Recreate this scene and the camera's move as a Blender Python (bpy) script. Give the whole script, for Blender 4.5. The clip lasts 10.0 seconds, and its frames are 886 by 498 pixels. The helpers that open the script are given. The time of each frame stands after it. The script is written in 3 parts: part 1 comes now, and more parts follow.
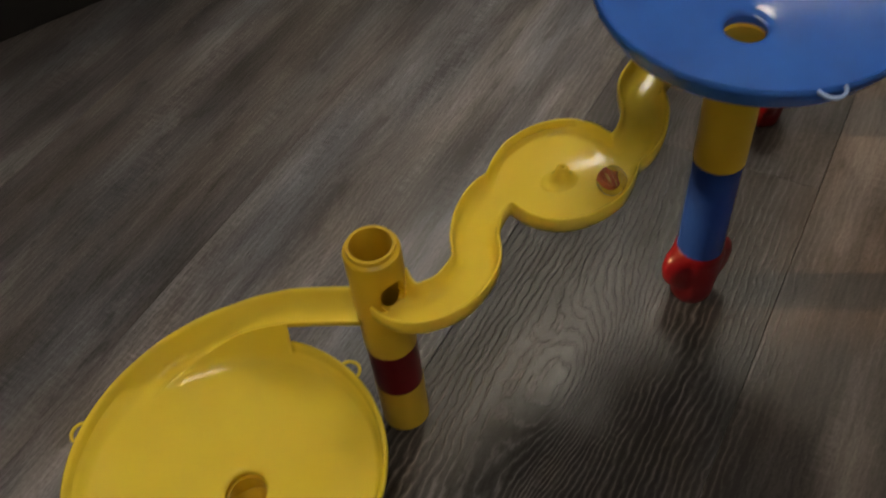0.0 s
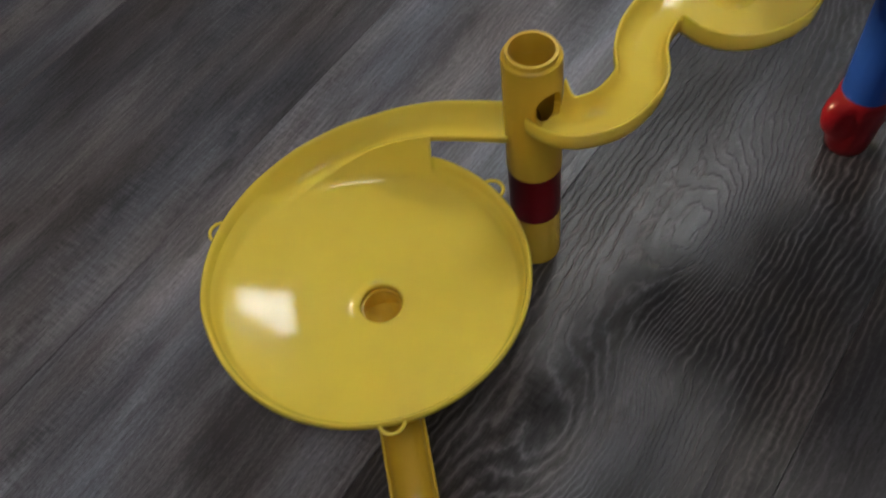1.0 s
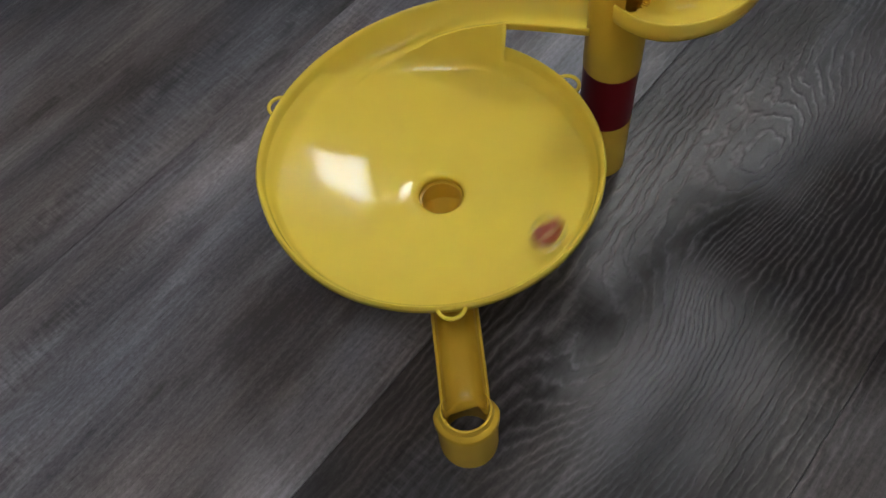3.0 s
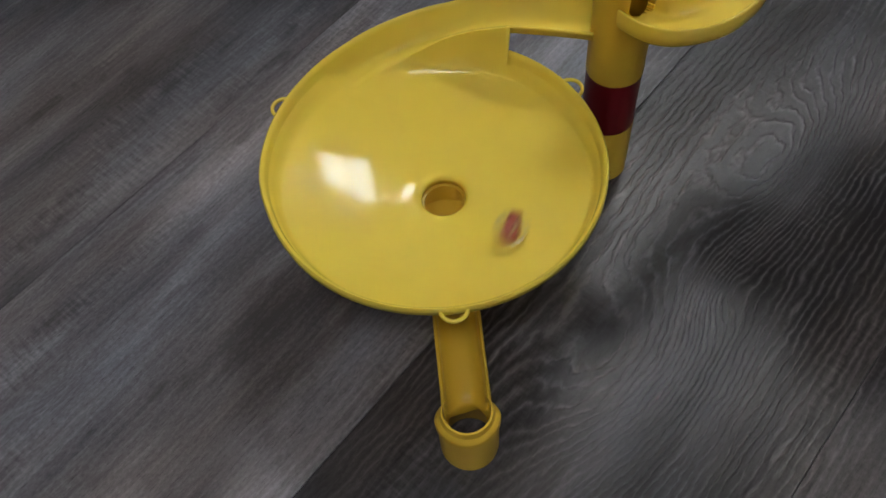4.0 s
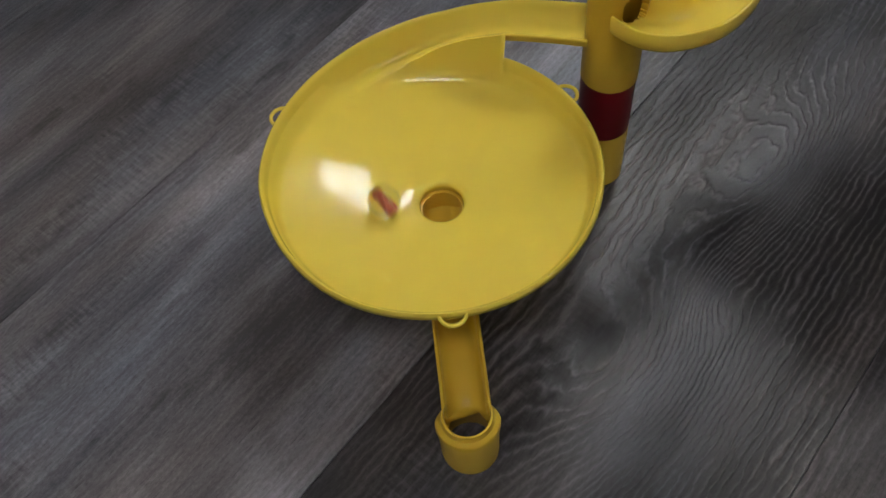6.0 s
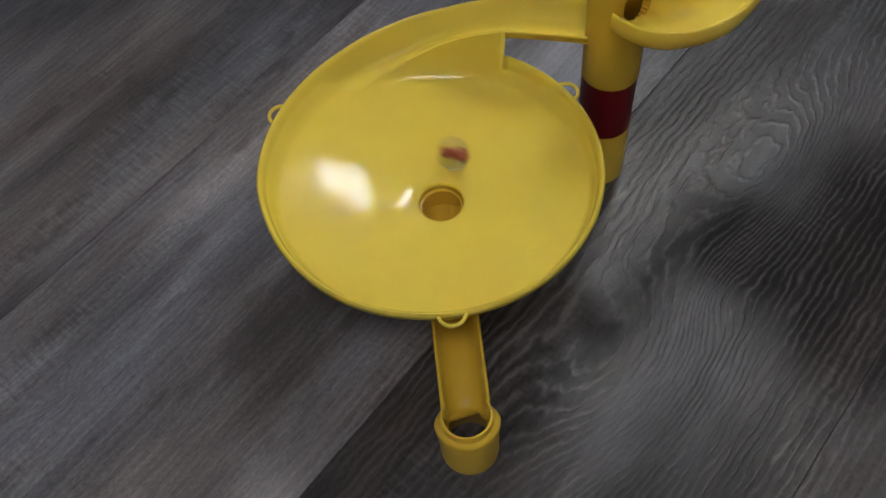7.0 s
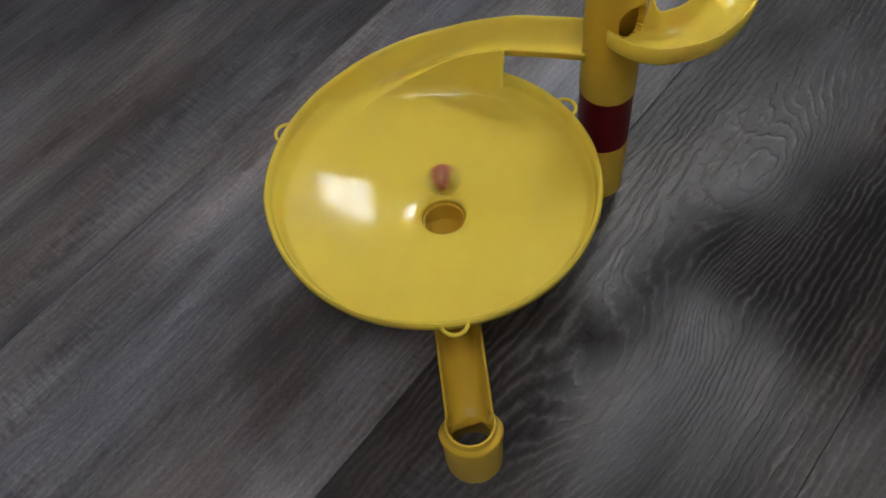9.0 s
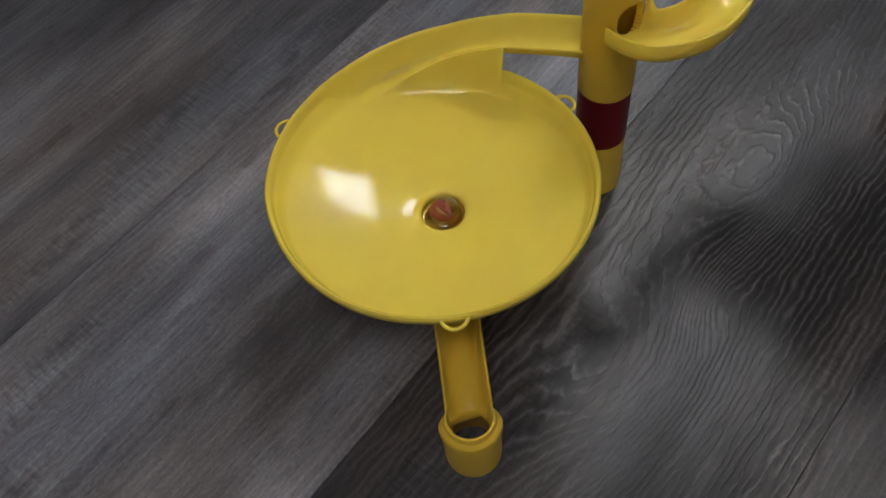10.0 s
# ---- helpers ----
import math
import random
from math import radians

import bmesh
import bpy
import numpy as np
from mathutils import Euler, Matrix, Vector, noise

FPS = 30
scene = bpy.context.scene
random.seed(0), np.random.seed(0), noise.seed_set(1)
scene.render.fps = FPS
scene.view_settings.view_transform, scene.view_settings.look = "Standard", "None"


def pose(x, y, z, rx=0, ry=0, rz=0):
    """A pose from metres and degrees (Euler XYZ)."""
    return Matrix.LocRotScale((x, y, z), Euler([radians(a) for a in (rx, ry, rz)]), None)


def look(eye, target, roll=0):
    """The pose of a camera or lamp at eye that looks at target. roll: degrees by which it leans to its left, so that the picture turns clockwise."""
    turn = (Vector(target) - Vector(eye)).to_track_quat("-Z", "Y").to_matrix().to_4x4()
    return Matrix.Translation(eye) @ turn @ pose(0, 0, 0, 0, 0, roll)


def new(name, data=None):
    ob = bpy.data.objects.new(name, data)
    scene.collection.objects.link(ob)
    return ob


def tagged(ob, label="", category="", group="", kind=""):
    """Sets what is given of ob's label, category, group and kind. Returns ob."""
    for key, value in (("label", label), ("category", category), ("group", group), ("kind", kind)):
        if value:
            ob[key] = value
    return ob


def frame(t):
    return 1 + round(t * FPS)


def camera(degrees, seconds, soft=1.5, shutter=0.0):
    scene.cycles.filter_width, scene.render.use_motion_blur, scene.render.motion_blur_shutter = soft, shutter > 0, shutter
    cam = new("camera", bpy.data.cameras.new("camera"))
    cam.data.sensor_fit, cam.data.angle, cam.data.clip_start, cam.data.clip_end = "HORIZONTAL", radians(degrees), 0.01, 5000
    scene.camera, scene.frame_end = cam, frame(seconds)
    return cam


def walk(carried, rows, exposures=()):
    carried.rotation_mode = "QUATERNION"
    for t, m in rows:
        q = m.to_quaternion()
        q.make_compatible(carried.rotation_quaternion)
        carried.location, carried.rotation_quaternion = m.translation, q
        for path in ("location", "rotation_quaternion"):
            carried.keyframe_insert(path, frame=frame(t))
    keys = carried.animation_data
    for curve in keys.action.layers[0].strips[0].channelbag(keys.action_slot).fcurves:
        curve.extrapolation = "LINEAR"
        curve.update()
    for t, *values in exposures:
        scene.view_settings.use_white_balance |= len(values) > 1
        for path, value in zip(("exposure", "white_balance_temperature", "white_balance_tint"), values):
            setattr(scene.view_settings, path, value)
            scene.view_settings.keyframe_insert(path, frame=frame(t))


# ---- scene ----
SECONDS = 10.0
cam = camera(52.97, SECONDS, soft=1.6, shutter=0.5)
# seconds, eye x y z, yaw, pitch, lean to the right
ROWS = [
    (0, 0.0855, -0.2377, 0.5111, -9.24, -49.99, 7.03),
    (0.3, 0.0738, -0.2389, 0.4996, -7.14, -51.68, 7.93),
    (0.5, 0.0660, -0.2398, 0.4920, -4.96, -53.24, 8.52),
    (0.7, 0.0543, -0.2424, 0.4846, -3.81, -54.45, 9.26),
    (0.9, 0.0425, -0.2449, 0.4772, -0.64, -55.84, 9.99),
    (1, 0.0367, -0.2462, 0.4735, -0.29, -56.25, 10.36),
    (1.2, 0.0332, -0.2466, 0.4595, 1.31, -56.74, 10.94),
    (1.3, 0.0314, -0.2468, 0.4525, 1.57, -56.76, 11.24),
    (1.5, 0.0279, -0.2472, 0.4385, 2.15, -57.74, 11.82),
    (1.7, 0.0252, -0.2536, 0.4442, 1.94, -59.29, 11.20),
    (1.8, 0.0239, -0.2567, 0.4470, 1.97, -59.96, 10.89),
    (2, 0.0213, -0.2631, 0.4527, 2.01, -60.18, 10.28),
    (2.2, 0.0147, -0.2633, 0.4468, 2.05, -59.87, 9.09),
    (2.3, 0.0114, -0.2634, 0.4438, 2.03, -59.66, 8.49),
    (2.5, 0.0048, -0.2636, 0.4379, 1.53, -59.09, 7.30),
    (2.7, 0.0043, -0.2637, 0.4381, 1.46, -58.42, 7.15),
    (4, 0.0012, -0.2640, 0.4393, 0.96, -58.17, 6.16),
    (4.5, -0.0000, -0.2647, 0.4432, 0.62, -57.87, 5.90),
    (5, 0.0028, -0.2676, 0.4431, 1.06, -57.35, 6.48),
    (6.5, 0.0016, -0.2675, 0.4410, 0.82, -57.77, 6.86),
    (7, 0.0032, -0.2650, 0.4399, 1.12, -57.80, 6.99),
    (7.5, 0.0007, -0.2658, 0.4422, 1.45, -57.56, 7.17),
    (8, 0.0034, -0.2682, 0.4438, 2.52, -56.65, 8.59),
    (8.5, 0.0042, -0.2702, 0.4478, 1.94, -56.16, 8.26),
    (9, 0.0053, -0.2743, 0.4463, 1.68, -56.41, 8.05),
    (9.5, 0.0045, -0.2777, 0.4443, 1.21, -56.79, 7.53),
    (10, 0.0033, -0.2781, 0.4483, 1.23, -56.44, 7.67),
]
EXPOSURES = [(0, -0.40, 8600, 10), (0.3, -0.33, 7700, 10), (0.7, -0.20, 6700, 10), (1.0, -0.16, 6600, 10), (2.0, -0.06, 6500, 10), (10.0, -0.03, 6500, 10)]
walk(cam, [(t, pose(x, y, z, 90 + pitch, 0, yaw) @ pose(0, 0, 0, 0, 0, -lean)) for t, x, y, z, yaw, pitch, lean in ROWS], EXPOSURES)

# ---- light ----
PLANK = radians(46.5)                       # the floorboards' direction
CP, SP = math.cos(PLANK), math.sin(PLANK)
WALL_U, WALL_V, ROOM_U0, ROOM_V0, HEIGHT = 1.9, 2.2, -1.3, -1.5, 2.55


def uv(u, v, z=0.0):
    """A place from its way along and across the boards."""
    return Vector((u * CP - v * SP, u * SP + v * CP, z))


world = bpy.data.worlds.new("world")
scene.world = world
world.use_nodes = True
wn = world.node_tree.nodes
sky = wn.new("ShaderNodeTexSky")
sky.sky_type, sky.sun_disc, sky.sun_elevation, sky.sun_rotation = "NISHITA", False, radians(20), radians(-71)
wn["Background"].inputs["Strength"].default_value = 0.1
world.node_tree.links.new(sky.outputs[0], wn["Background"].inputs["Color"])

SUN_TO = Vector((-0.889, 0.306, 0.342))      # towards the low sun
sun = bpy.data.lights.new("sun", "SUN")
sun.energy, sun.angle, sun.color = 5.0, radians(0.8), (1.0, 0.70, 0.42)
new("sun", sun).matrix_world = look(Vector((0, 0, 0)), -SUN_TO, 0)


def window_light(name, at, inward, wide, high, watts, colour):
    lamp = bpy.data.lights.new(name, "AREA")
    lamp.shape, lamp.size, lamp.size_y, lamp.energy, lamp.color = "RECTANGLE", wide, high, watts, colour
    new(name, lamp).matrix_world = look(at, at + inward, 0)


SKY_X0, SKY_X1, SKY_Y0, SKY_Y1 = 0.61, 1.14, 1.20, 2.03      # the skylight in the ceiling
SKY_MID = Vector(((SKY_X0 + SKY_X1) / 2, (SKY_Y0 + SKY_Y1) / 2, HEIGHT + 0.13))
window_light("skylight_daylight", SKY_MID, Vector((0, 0, -1)), SKY_X1 - SKY_X0 - 0.02, SKY_Y1 - SKY_Y0 - 0.02, 36.0, (0.95, 0.98, 0.99))
FILL = (-0.55, 0.35, -1.25, -0.65)            # an added, unseen ceiling opening whose lamp fills the shadows
window_light("rear_skylight_daylight", Vector(((FILL[0] + FILL[1]) / 2, (FILL[2] + FILL[3]) / 2, HEIGHT + 0.13)), Vector((0, 0, -1)), FILL[1] - FILL[0] - 0.02, FILL[3] - FILL[2] - 0.02, 12.0, (0.97, 0.985, 1.0))
SUN_U0, SUN_U1, SUN_Z0, SUN_Z1, SUN_GAP = -0.888, -0.56, 0.955, 1.75, 1.062      # added unseen opening and screen that trim the sun to a floor patch


# ---- materials ----
class Nodes:
    def __init__(self, name):
        self.mat = bpy.data.materials.new(name)
        self.mat.use_nodes = True
        self.tree = self.mat.node_tree
        self.bsdf = self.tree.nodes["Principled BSDF"]

    def put(self, value, socket):
        if isinstance(value, bpy.types.NodeSocket):
            self.tree.links.new(value, socket)
        else:
            socket.default_value = value

    def math(self, op, a, b=0.0, c=0.0):
        n = self.tree.nodes.new("ShaderNodeMath")
        n.operation = op
        for i, v in enumerate((a, b, c)):
            self.put(v, n.inputs[i])
        return n.outputs[0]

    def position(self):
        n = self.tree.nodes.new("ShaderNodeSeparateXYZ")
        g = self.tree.nodes.new("ShaderNodeNewGeometry")
        self.tree.links.new(g.outputs["Position"], n.inputs[0])
        return n.outputs

    def local(self):
        return self.tree.nodes.new("ShaderNodeTexCoord").outputs["Object"]

    def vec(self, x, y, z=0.0):
        n = self.tree.nodes.new("ShaderNodeCombineXYZ")
        for i, v in enumerate((x, y, z)):
            self.put(v, n.inputs[i])
        return n.outputs[0]

    def noise(self, vector, scale, detail=3.0, rough=0.55):
        n = self.tree.nodes.new("ShaderNodeTexNoise")
        self.put(vector, n.inputs["Vector"])
        n.inputs["Scale"].default_value, n.inputs["Detail"].default_value, n.inputs["Roughness"].default_value = scale, detail, rough
        return n.outputs["Fac"]

    def ramp(self, fac, *stops):
        n = self.tree.nodes.new("ShaderNodeValToRGB")
        e = n.color_ramp.elements
        while len(e) < len(stops):
            e.new(0.5)
        for k, (p, c) in zip(e, stops):
            k.position, k.color = p, (*c, 1) if len(c) == 3 else c
        self.put(fac, n.inputs[0])
        return n.outputs[0]

    def mix(self, fac, a, b, how="MIX"):
        n = self.tree.nodes.new("ShaderNodeMix")
        n.data_type, n.blend_type = "RGBA", how
        self.put(fac, n.inputs[0])
        self.put(a if isinstance(a, bpy.types.NodeSocket) else (*a, 1), n.inputs[6])
        self.put(b if isinstance(b, bpy.types.NodeSocket) else (*b, 1), n.inputs[7])
        return n.outputs[2]

    def span(self, fac, a, b, c, d):
        n = self.tree.nodes.new("ShaderNodeMapRange")
        for i, v in enumerate((fac, a, b, c, d)):
            self.put(v, n.inputs[i])
        return n.outputs[0]

    def bump(self, height, strength, distance):
        n = self.tree.nodes.new("ShaderNodeBump")
        n.inputs["Strength"].default_value, n.inputs["Distance"].default_value = strength, distance
        self.put(height, n.inputs["Height"])
        self.tree.links.new(n.outputs[0], self.bsdf.inputs["Normal"])

    def set(self, **k):
        for name, v in k.items():
            self.put(v, self.bsdf.inputs[name.replace("_", " ")])
        return self.mat


def plastic(name, colour, dark, rough, subsurface=0.0, gloss=0.5):
    n = Nodes(name)
    p = n.local()
    big, fine = n.noise(p, 18, 3), n.noise(p, 900, 2)
    scuff = n.noise(p, 160, 5, 0.7)
    n.bump(n.math("ADD", n.math("MULTIPLY", fine, 0.3), n.math("MULTIPLY", scuff, 0.3)), 0.004, 0.0004)
    if subsurface:
        n.set(Subsurface_Weight=subsurface, Subsurface_Radius=(0.004, 0.003, 0.0008), Subsurface_Scale=1.0)
    return n.set(Base_Color=n.mix(n.span(big, 0.35, 0.65, 0, 1), colour, dark), Roughness=n.span(scuff, 0.3, 0.75, rough - 0.015, rough + 0.03), IOR=1.49, Specular_IOR_Level=gloss)


def floorboard(name, warmth, light):
    n = Nodes(name)
    x, y, _ = n.position()
    info = n.tree.nodes.new("ShaderNodeObjectInfo").outputs["Random"]
    u = n.math("ADD", n.math("MULTIPLY", x, CP), n.math("MULTIPLY", y, SP))
    v = n.math("SUBTRACT", n.math("MULTIPLY", y, CP), n.math("MULTIPLY", x, SP))
    shift = n.math("MULTIPLY", info, 37.0)
    # contour lines of a tilted field with humps: straight grain that closes into cathedrals round the knots
    field = n.math("MULTIPLY", v, 205.0)
    knots = ((0.172, -0.114, 0.070, 0.026, 8.5), (0.010, -0.116, 0.070, 0.036, 8.5), (0.075, -0.134, 0.030, 0.012, -3.0), (0.34, 0.115, 0.05, 0.025, 4.0),
             (0.22, 0.10, 0.05, 0.022, 4.0), (-0.06, 0.150, 0.022, 0.010, 3.0), (-0.19, 0.125, 0.016, 0.009, 3.0), (0.46, -0.11, 0.06, 0.03, -6.0))
    for ku, kv, su, sv, a in knots:
        du = n.math("POWER", n.math("DIVIDE", n.math("SUBTRACT", u, ku), su), 2.0)
        dv = n.math("POWER", n.math("DIVIDE", n.math("SUBTRACT", v, kv), sv), 2.0)
        hump = n.math("EXPONENT", n.math("MULTIPLY", n.math("ADD", du, dv), -1.0))
        field = n.math("MULTIPLY_ADD", hump, a, field)
    warp = n.noise(n.vec(n.math("MULTIPLY", u, 6.0), n.math("MULTIPLY", v, 14.0), shift), 1.0, 3)
    field = n.math("MULTIPLY_ADD", warp, 4.0, field)
    ripple = n.noise(n.vec(n.math("MULTIPLY", u, 60.0), n.math("MULTIPLY", v, 120.0), shift), 1.0, 2)
    field = n.math("MULTIPLY_ADD", ripple, 1.4, field)
    rings = n.math("MULTIPLY_ADD", n.math("SINE", n.math("MULTIPLY", field, 6.2832)), 0.5, 0.5)
    # where the grain shows strongly, and where the board is nearly plain
    bu = n.math("POWER", n.math("DIVIDE", n.math("SUBTRACT", u, 0.16), 0.25), 4.0)
    bv = n.math("POWER", n.math("DIVIDE", n.math("SUBTRACT", v, -0.1155), 0.105), 8.0)
    figured = n.math("EXPONENT", n.math("MULTIPLY", n.math("ADD", bu, bv), -1.0))
    patch = n.span(n.noise(n.vec(n.math("MULTIPLY", u, 3.0), n.math("MULTIPLY", v, 9.0), n.math("ADD", shift, 4.0)), 1.0, 2), 0.36, 0.6, 0.65, 1.0)
    patch = n.math("MULTIPLY", patch, n.math("MULTIPLY_ADD", figured, 0.85, 0.15))
    strands = n.noise(n.vec(n.math("MULTIPLY", u, 14.0), n.math("MULTIPLY", v, 420.0), shift), 1.0, 4, 0.7)
    streaks = n.noise(n.vec(n.math("MULTIPLY", u, 4.0), n.math("MULTIPLY", v, 36.0), shift), 1.0, 5, 0.62)
    cloud = n.noise(n.vec(n.math("MULTIPLY", u, 5.0), n.math("MULTIPLY", v, 18.0), shift), 1.0, 4)
    sawn = n.noise(n.vec(n.math("MULTIPLY", u, 380.0), n.math("MULTIPLY", v, 60.0), 0.0), 1.0, 3)
    sawn_at = n.span(n.noise(n.vec(n.math("MULTIPLY", u, 5.0), n.math("MULTIPLY", v, 30.0), n.math("ADD", shift, 9.0)), 1.0, 2), 0.52, 0.66, 0.0, 1.0)
    pores = n.span(n.noise(n.vec(n.math("MULTIPLY", u, 90.0), n.math("MULTIPLY", v, 900.0), 0.0), 1.0, 2), 0.60, 0.72, 0.0, 1.0)
    broken = n.span(n.noise(n.vec(n.math("MULTIPLY", u, 45.0), n.math("MULTIPLY", v, 260.0), 3.0), 1.0, 3), 0.34, 0.56, 0.25, 1.0)
    lines = n.math("MULTIPLY", n.math("POWER", rings, 4.0), n.math("MULTIPLY", patch, broken))
    speck = n.noise(n.vec(n.math("MULTIPLY", u, 330.0), n.math("MULTIPLY", v, 650.0), 5.0), 1.0, 3, 0.7)
    dips = n.math("MULTIPLY", n.math("POWER", n.math("SUBTRACT", 1.0, rings), 3.0), n.math("MULTIPLY", patch, broken))
    tone = n.math("MULTIPLY_ADD", dips, -0.20, n.math("MULTIPLY_ADD", lines, 0.40, n.math("MULTIPLY_ADD", strands, 0.26, n.math("MULTIPLY_ADD", speck, 0.38, -0.11))))
    tone = n.math("MULTIPLY_ADD", streaks, 0.62, n.math("SUBTRACT", tone, 0.30))
    tone = n.math("MULTIPLY_ADD", cloud, 0.85, n.math("SUBTRACT", tone, 0.215))
    tone = n.math("MULTIPLY_ADD", n.math("MULTIPLY", n.math("SUBTRACT", sawn, 0.5), sawn_at), 0.5, tone)
    tone = n.math("MULTIPLY_ADD", n.math("SUBTRACT", info, 0.5), 0.10, tone)
    tone = n.math("MULTIPLY_ADD", pores, -0.12, tone)
    colour = n.ramp(tone, (0.25, (0.055, 0.050, 0.051)), (0.45, (0.120, 0.111, 0.112)), (0.62, (0.200, 0.188, 0.190)), (0.85, (0.33, 0.315, 0.315)))
    marks = n.span(n.noise(n.vec(n.math("MULTIPLY", u, 22.0), n.math("MULTIPLY", v, 70.0), n.math("ADD", shift, 2.0)), 1.0, 4, 0.6), 0.58, 0.68, 0.0, 1.0)
    colour = n.mix(n.math("MULTIPLY", marks, 0.45), colour, (0.035, 0.030, 0.028))
    hue = n.noise(n.vec(n.math("MULTIPLY", u, 4.0), n.math("MULTIPLY", v, 16.0), n.math("ADD", shift, 6.0)), 1.0, 3)
    colour = n.mix(1.0, colour, n.ramp(hue, (0.36, (1.07, 0.99, 0.92)), (0.64, (0.93, 0.99, 1.06))), "MULTIPLY")
    colour = n.mix(n.span(info, 0.0, 1.0, warmth, 0.2 + warmth), colour, (1.0, 0.86, 0.74), "MULTIPLY")
    colour = n.mix(1.0, colour, (light * 0.97, light, light * 1.09), "MULTIPLY")
    n.bump(n.math("ADD", lines, n.math("ADD", n.math("MULTIPLY", strands, 0.6), n.math("MULTIPLY", sawn, n.math("MULTIPLY", sawn_at, 0.5)))), 0.6, 0.0006)
    return n.set(Base_Color=colour, Roughness=n.span(strands, 0.3, 0.7, 0.28, 0.42), IOR=1.45, Specular_IOR_Level=0.32)


def painted(name, colour, rough=0.8):
    n = Nodes(name)
    p = n.local()
    a = n.noise(p, 3, 4)
    n.bump(n.noise(p, 260, 3), 0.15, 0.001)
    return n.set(Base_Color=n.mix(a, colour, tuple(c * 0.9 for c in colour)), Roughness=rough)


YELLOW = plastic("yellow_plastic", (0.87, 0.650, 0.095), (0.83, 0.615, 0.088), 0.065, 0.3, 0.36)
# amber plastic, with the shade on tubes and chute worked into its colour
SHADED_AMBER = plastic("shaded_amber_plastic", (0.68, 0.44, 0.046), (0.64, 0.41, 0.042), 0.30, 0.15, 0.25)
BLUE = plastic("blue_plastic", (0.018, 0.14, 0.58), (0.015, 0.12, 0.52), 0.08)
# the tube's blue, darkened to hold the shade on its near side
SHADED_BLUE = plastic("shaded_blue_plastic", (0.012, 0.055, 0.30), (0.010, 0.048, 0.26), 0.22)
PALE_BLUE = plastic("pale_blue_plastic", (0.30, 0.45, 0.80), (0.26, 0.40, 0.75), 0.25)
RED = plastic("red_plastic", (0.15, 0.004, 0.008), (0.14, 0.004, 0.007), 0.30, 0.0, 0.35)
# board tones differ; these two also carry the floor's light falloff in their colour
BOARD = floorboard("grey_oak_laminate", 0.1, 0.74)
LIT_PALE_BOARD = floorboard("lit_pale_oak_laminate", 0.0, 1.25)
FIGURED_BOARD = floorboard("figured_oak_laminate", 0.14, 0.45)
BROWN_BOARD = floorboard("brown_oak_laminate", 0.5, 0.68)
WALL = painted("wall_paint", (0.72, 0.71, 0.69))
CEILING = painted("ceiling_paint", (0.86, 0.85, 0.83))
FRAME = painted("window_paint", (0.80, 0.80, 0.78), 0.4)
DARK = painted("dark_lacquer", (0.012, 0.011, 0.012), 0.5)
JOINT = painted("joint_shadow", (0.035, 0.032, 0.03), 0.9)


def glass(name, tint, rough=0.0):
    n = Nodes(name)
    return n.set(Base_Color=(*tint, 1), Transmission_Weight=1.0, Roughness=rough, IOR=1.5)


MARBLE_GLASS = glass("marble_glass", (0.97, 0.99, 0.95))
PANE = glass("window_glass", (1, 1, 1))
SWIRL_RED = Nodes("red_swirl").set(Base_Color=(0.58, 0.12, 0.075, 1), Roughness=0.35)
SWIRL_WHITE = Nodes("cream_swirl").set(Base_Color=(0.72, 0.45, 0.20, 1), Roughness=0.35)


# ---- building helpers ----
def part(name, bm, material, parent=None, label="", smooth=True, crease=40):
    me = bpy.data.meshes.new(name)
    bmesh.ops.recalc_face_normals(bm, faces=bm.faces)
    bm.to_mesh(me)
    bm.free()
    me.materials.append(material)
    for p in me.polygons:
        p.use_smooth = smooth
    if smooth:
        me.set_sharp_from_angle(angle=radians(crease))
    ob = new(name, me)
    ob.parent = parent
    return tagged(ob, label)


def empty(name, label, category, group="", kind="", at=(0, 0, 0)):
    ob = new(name)
    ob.location = at
    ob.empty_display_size = 0.01
    return tagged(ob, label, category, group, kind)


def box(bm, x0, x1, y0, y1, z0, z1, m=None, bevel=0.0):
    made = bmesh.ops.create_cube(bm, size=1.0)["verts"]
    for v in made:
        v.co = Vector((x0 + (v.co.x + 0.5) * (x1 - x0), y0 + (v.co.y + 0.5) * (y1 - y0), z0 + (v.co.z + 0.5) * (z1 - z0)))
    if bevel:
        edges = list({e for v in made for e in v.link_edges})
        made = bmesh.ops.bevel(bm, geom=edges, offset=bevel, segments=2, affect="EDGES", profile=0.6)["verts"] + [v for v in made if v.is_valid]
    if m is not None:
        bmesh.ops.transform(bm, matrix=m, verts=list({v for v in made if v.is_valid}))


def revolve(profile, segments=64, closed=True, bm=None):
    """A ring-shaped body from a loop of (radius, height)."""
    bm = bm or bmesh.new()
    rings = []
    for i in range(segments):
        a = 2 * math.pi * i / segments
        rings.append([bm.verts.new((r * math.cos(a), r * math.sin(a), z)) for r, z in profile])
    k = len(profile)
    for i in range(segments):
        p, q = rings[i], rings[(i + 1) % segments]
        for j in range(k if closed else k - 1):
            bm.faces.new((p[j], q[j], q[(j + 1) % k], p[(j + 1) % k]))
    return bm


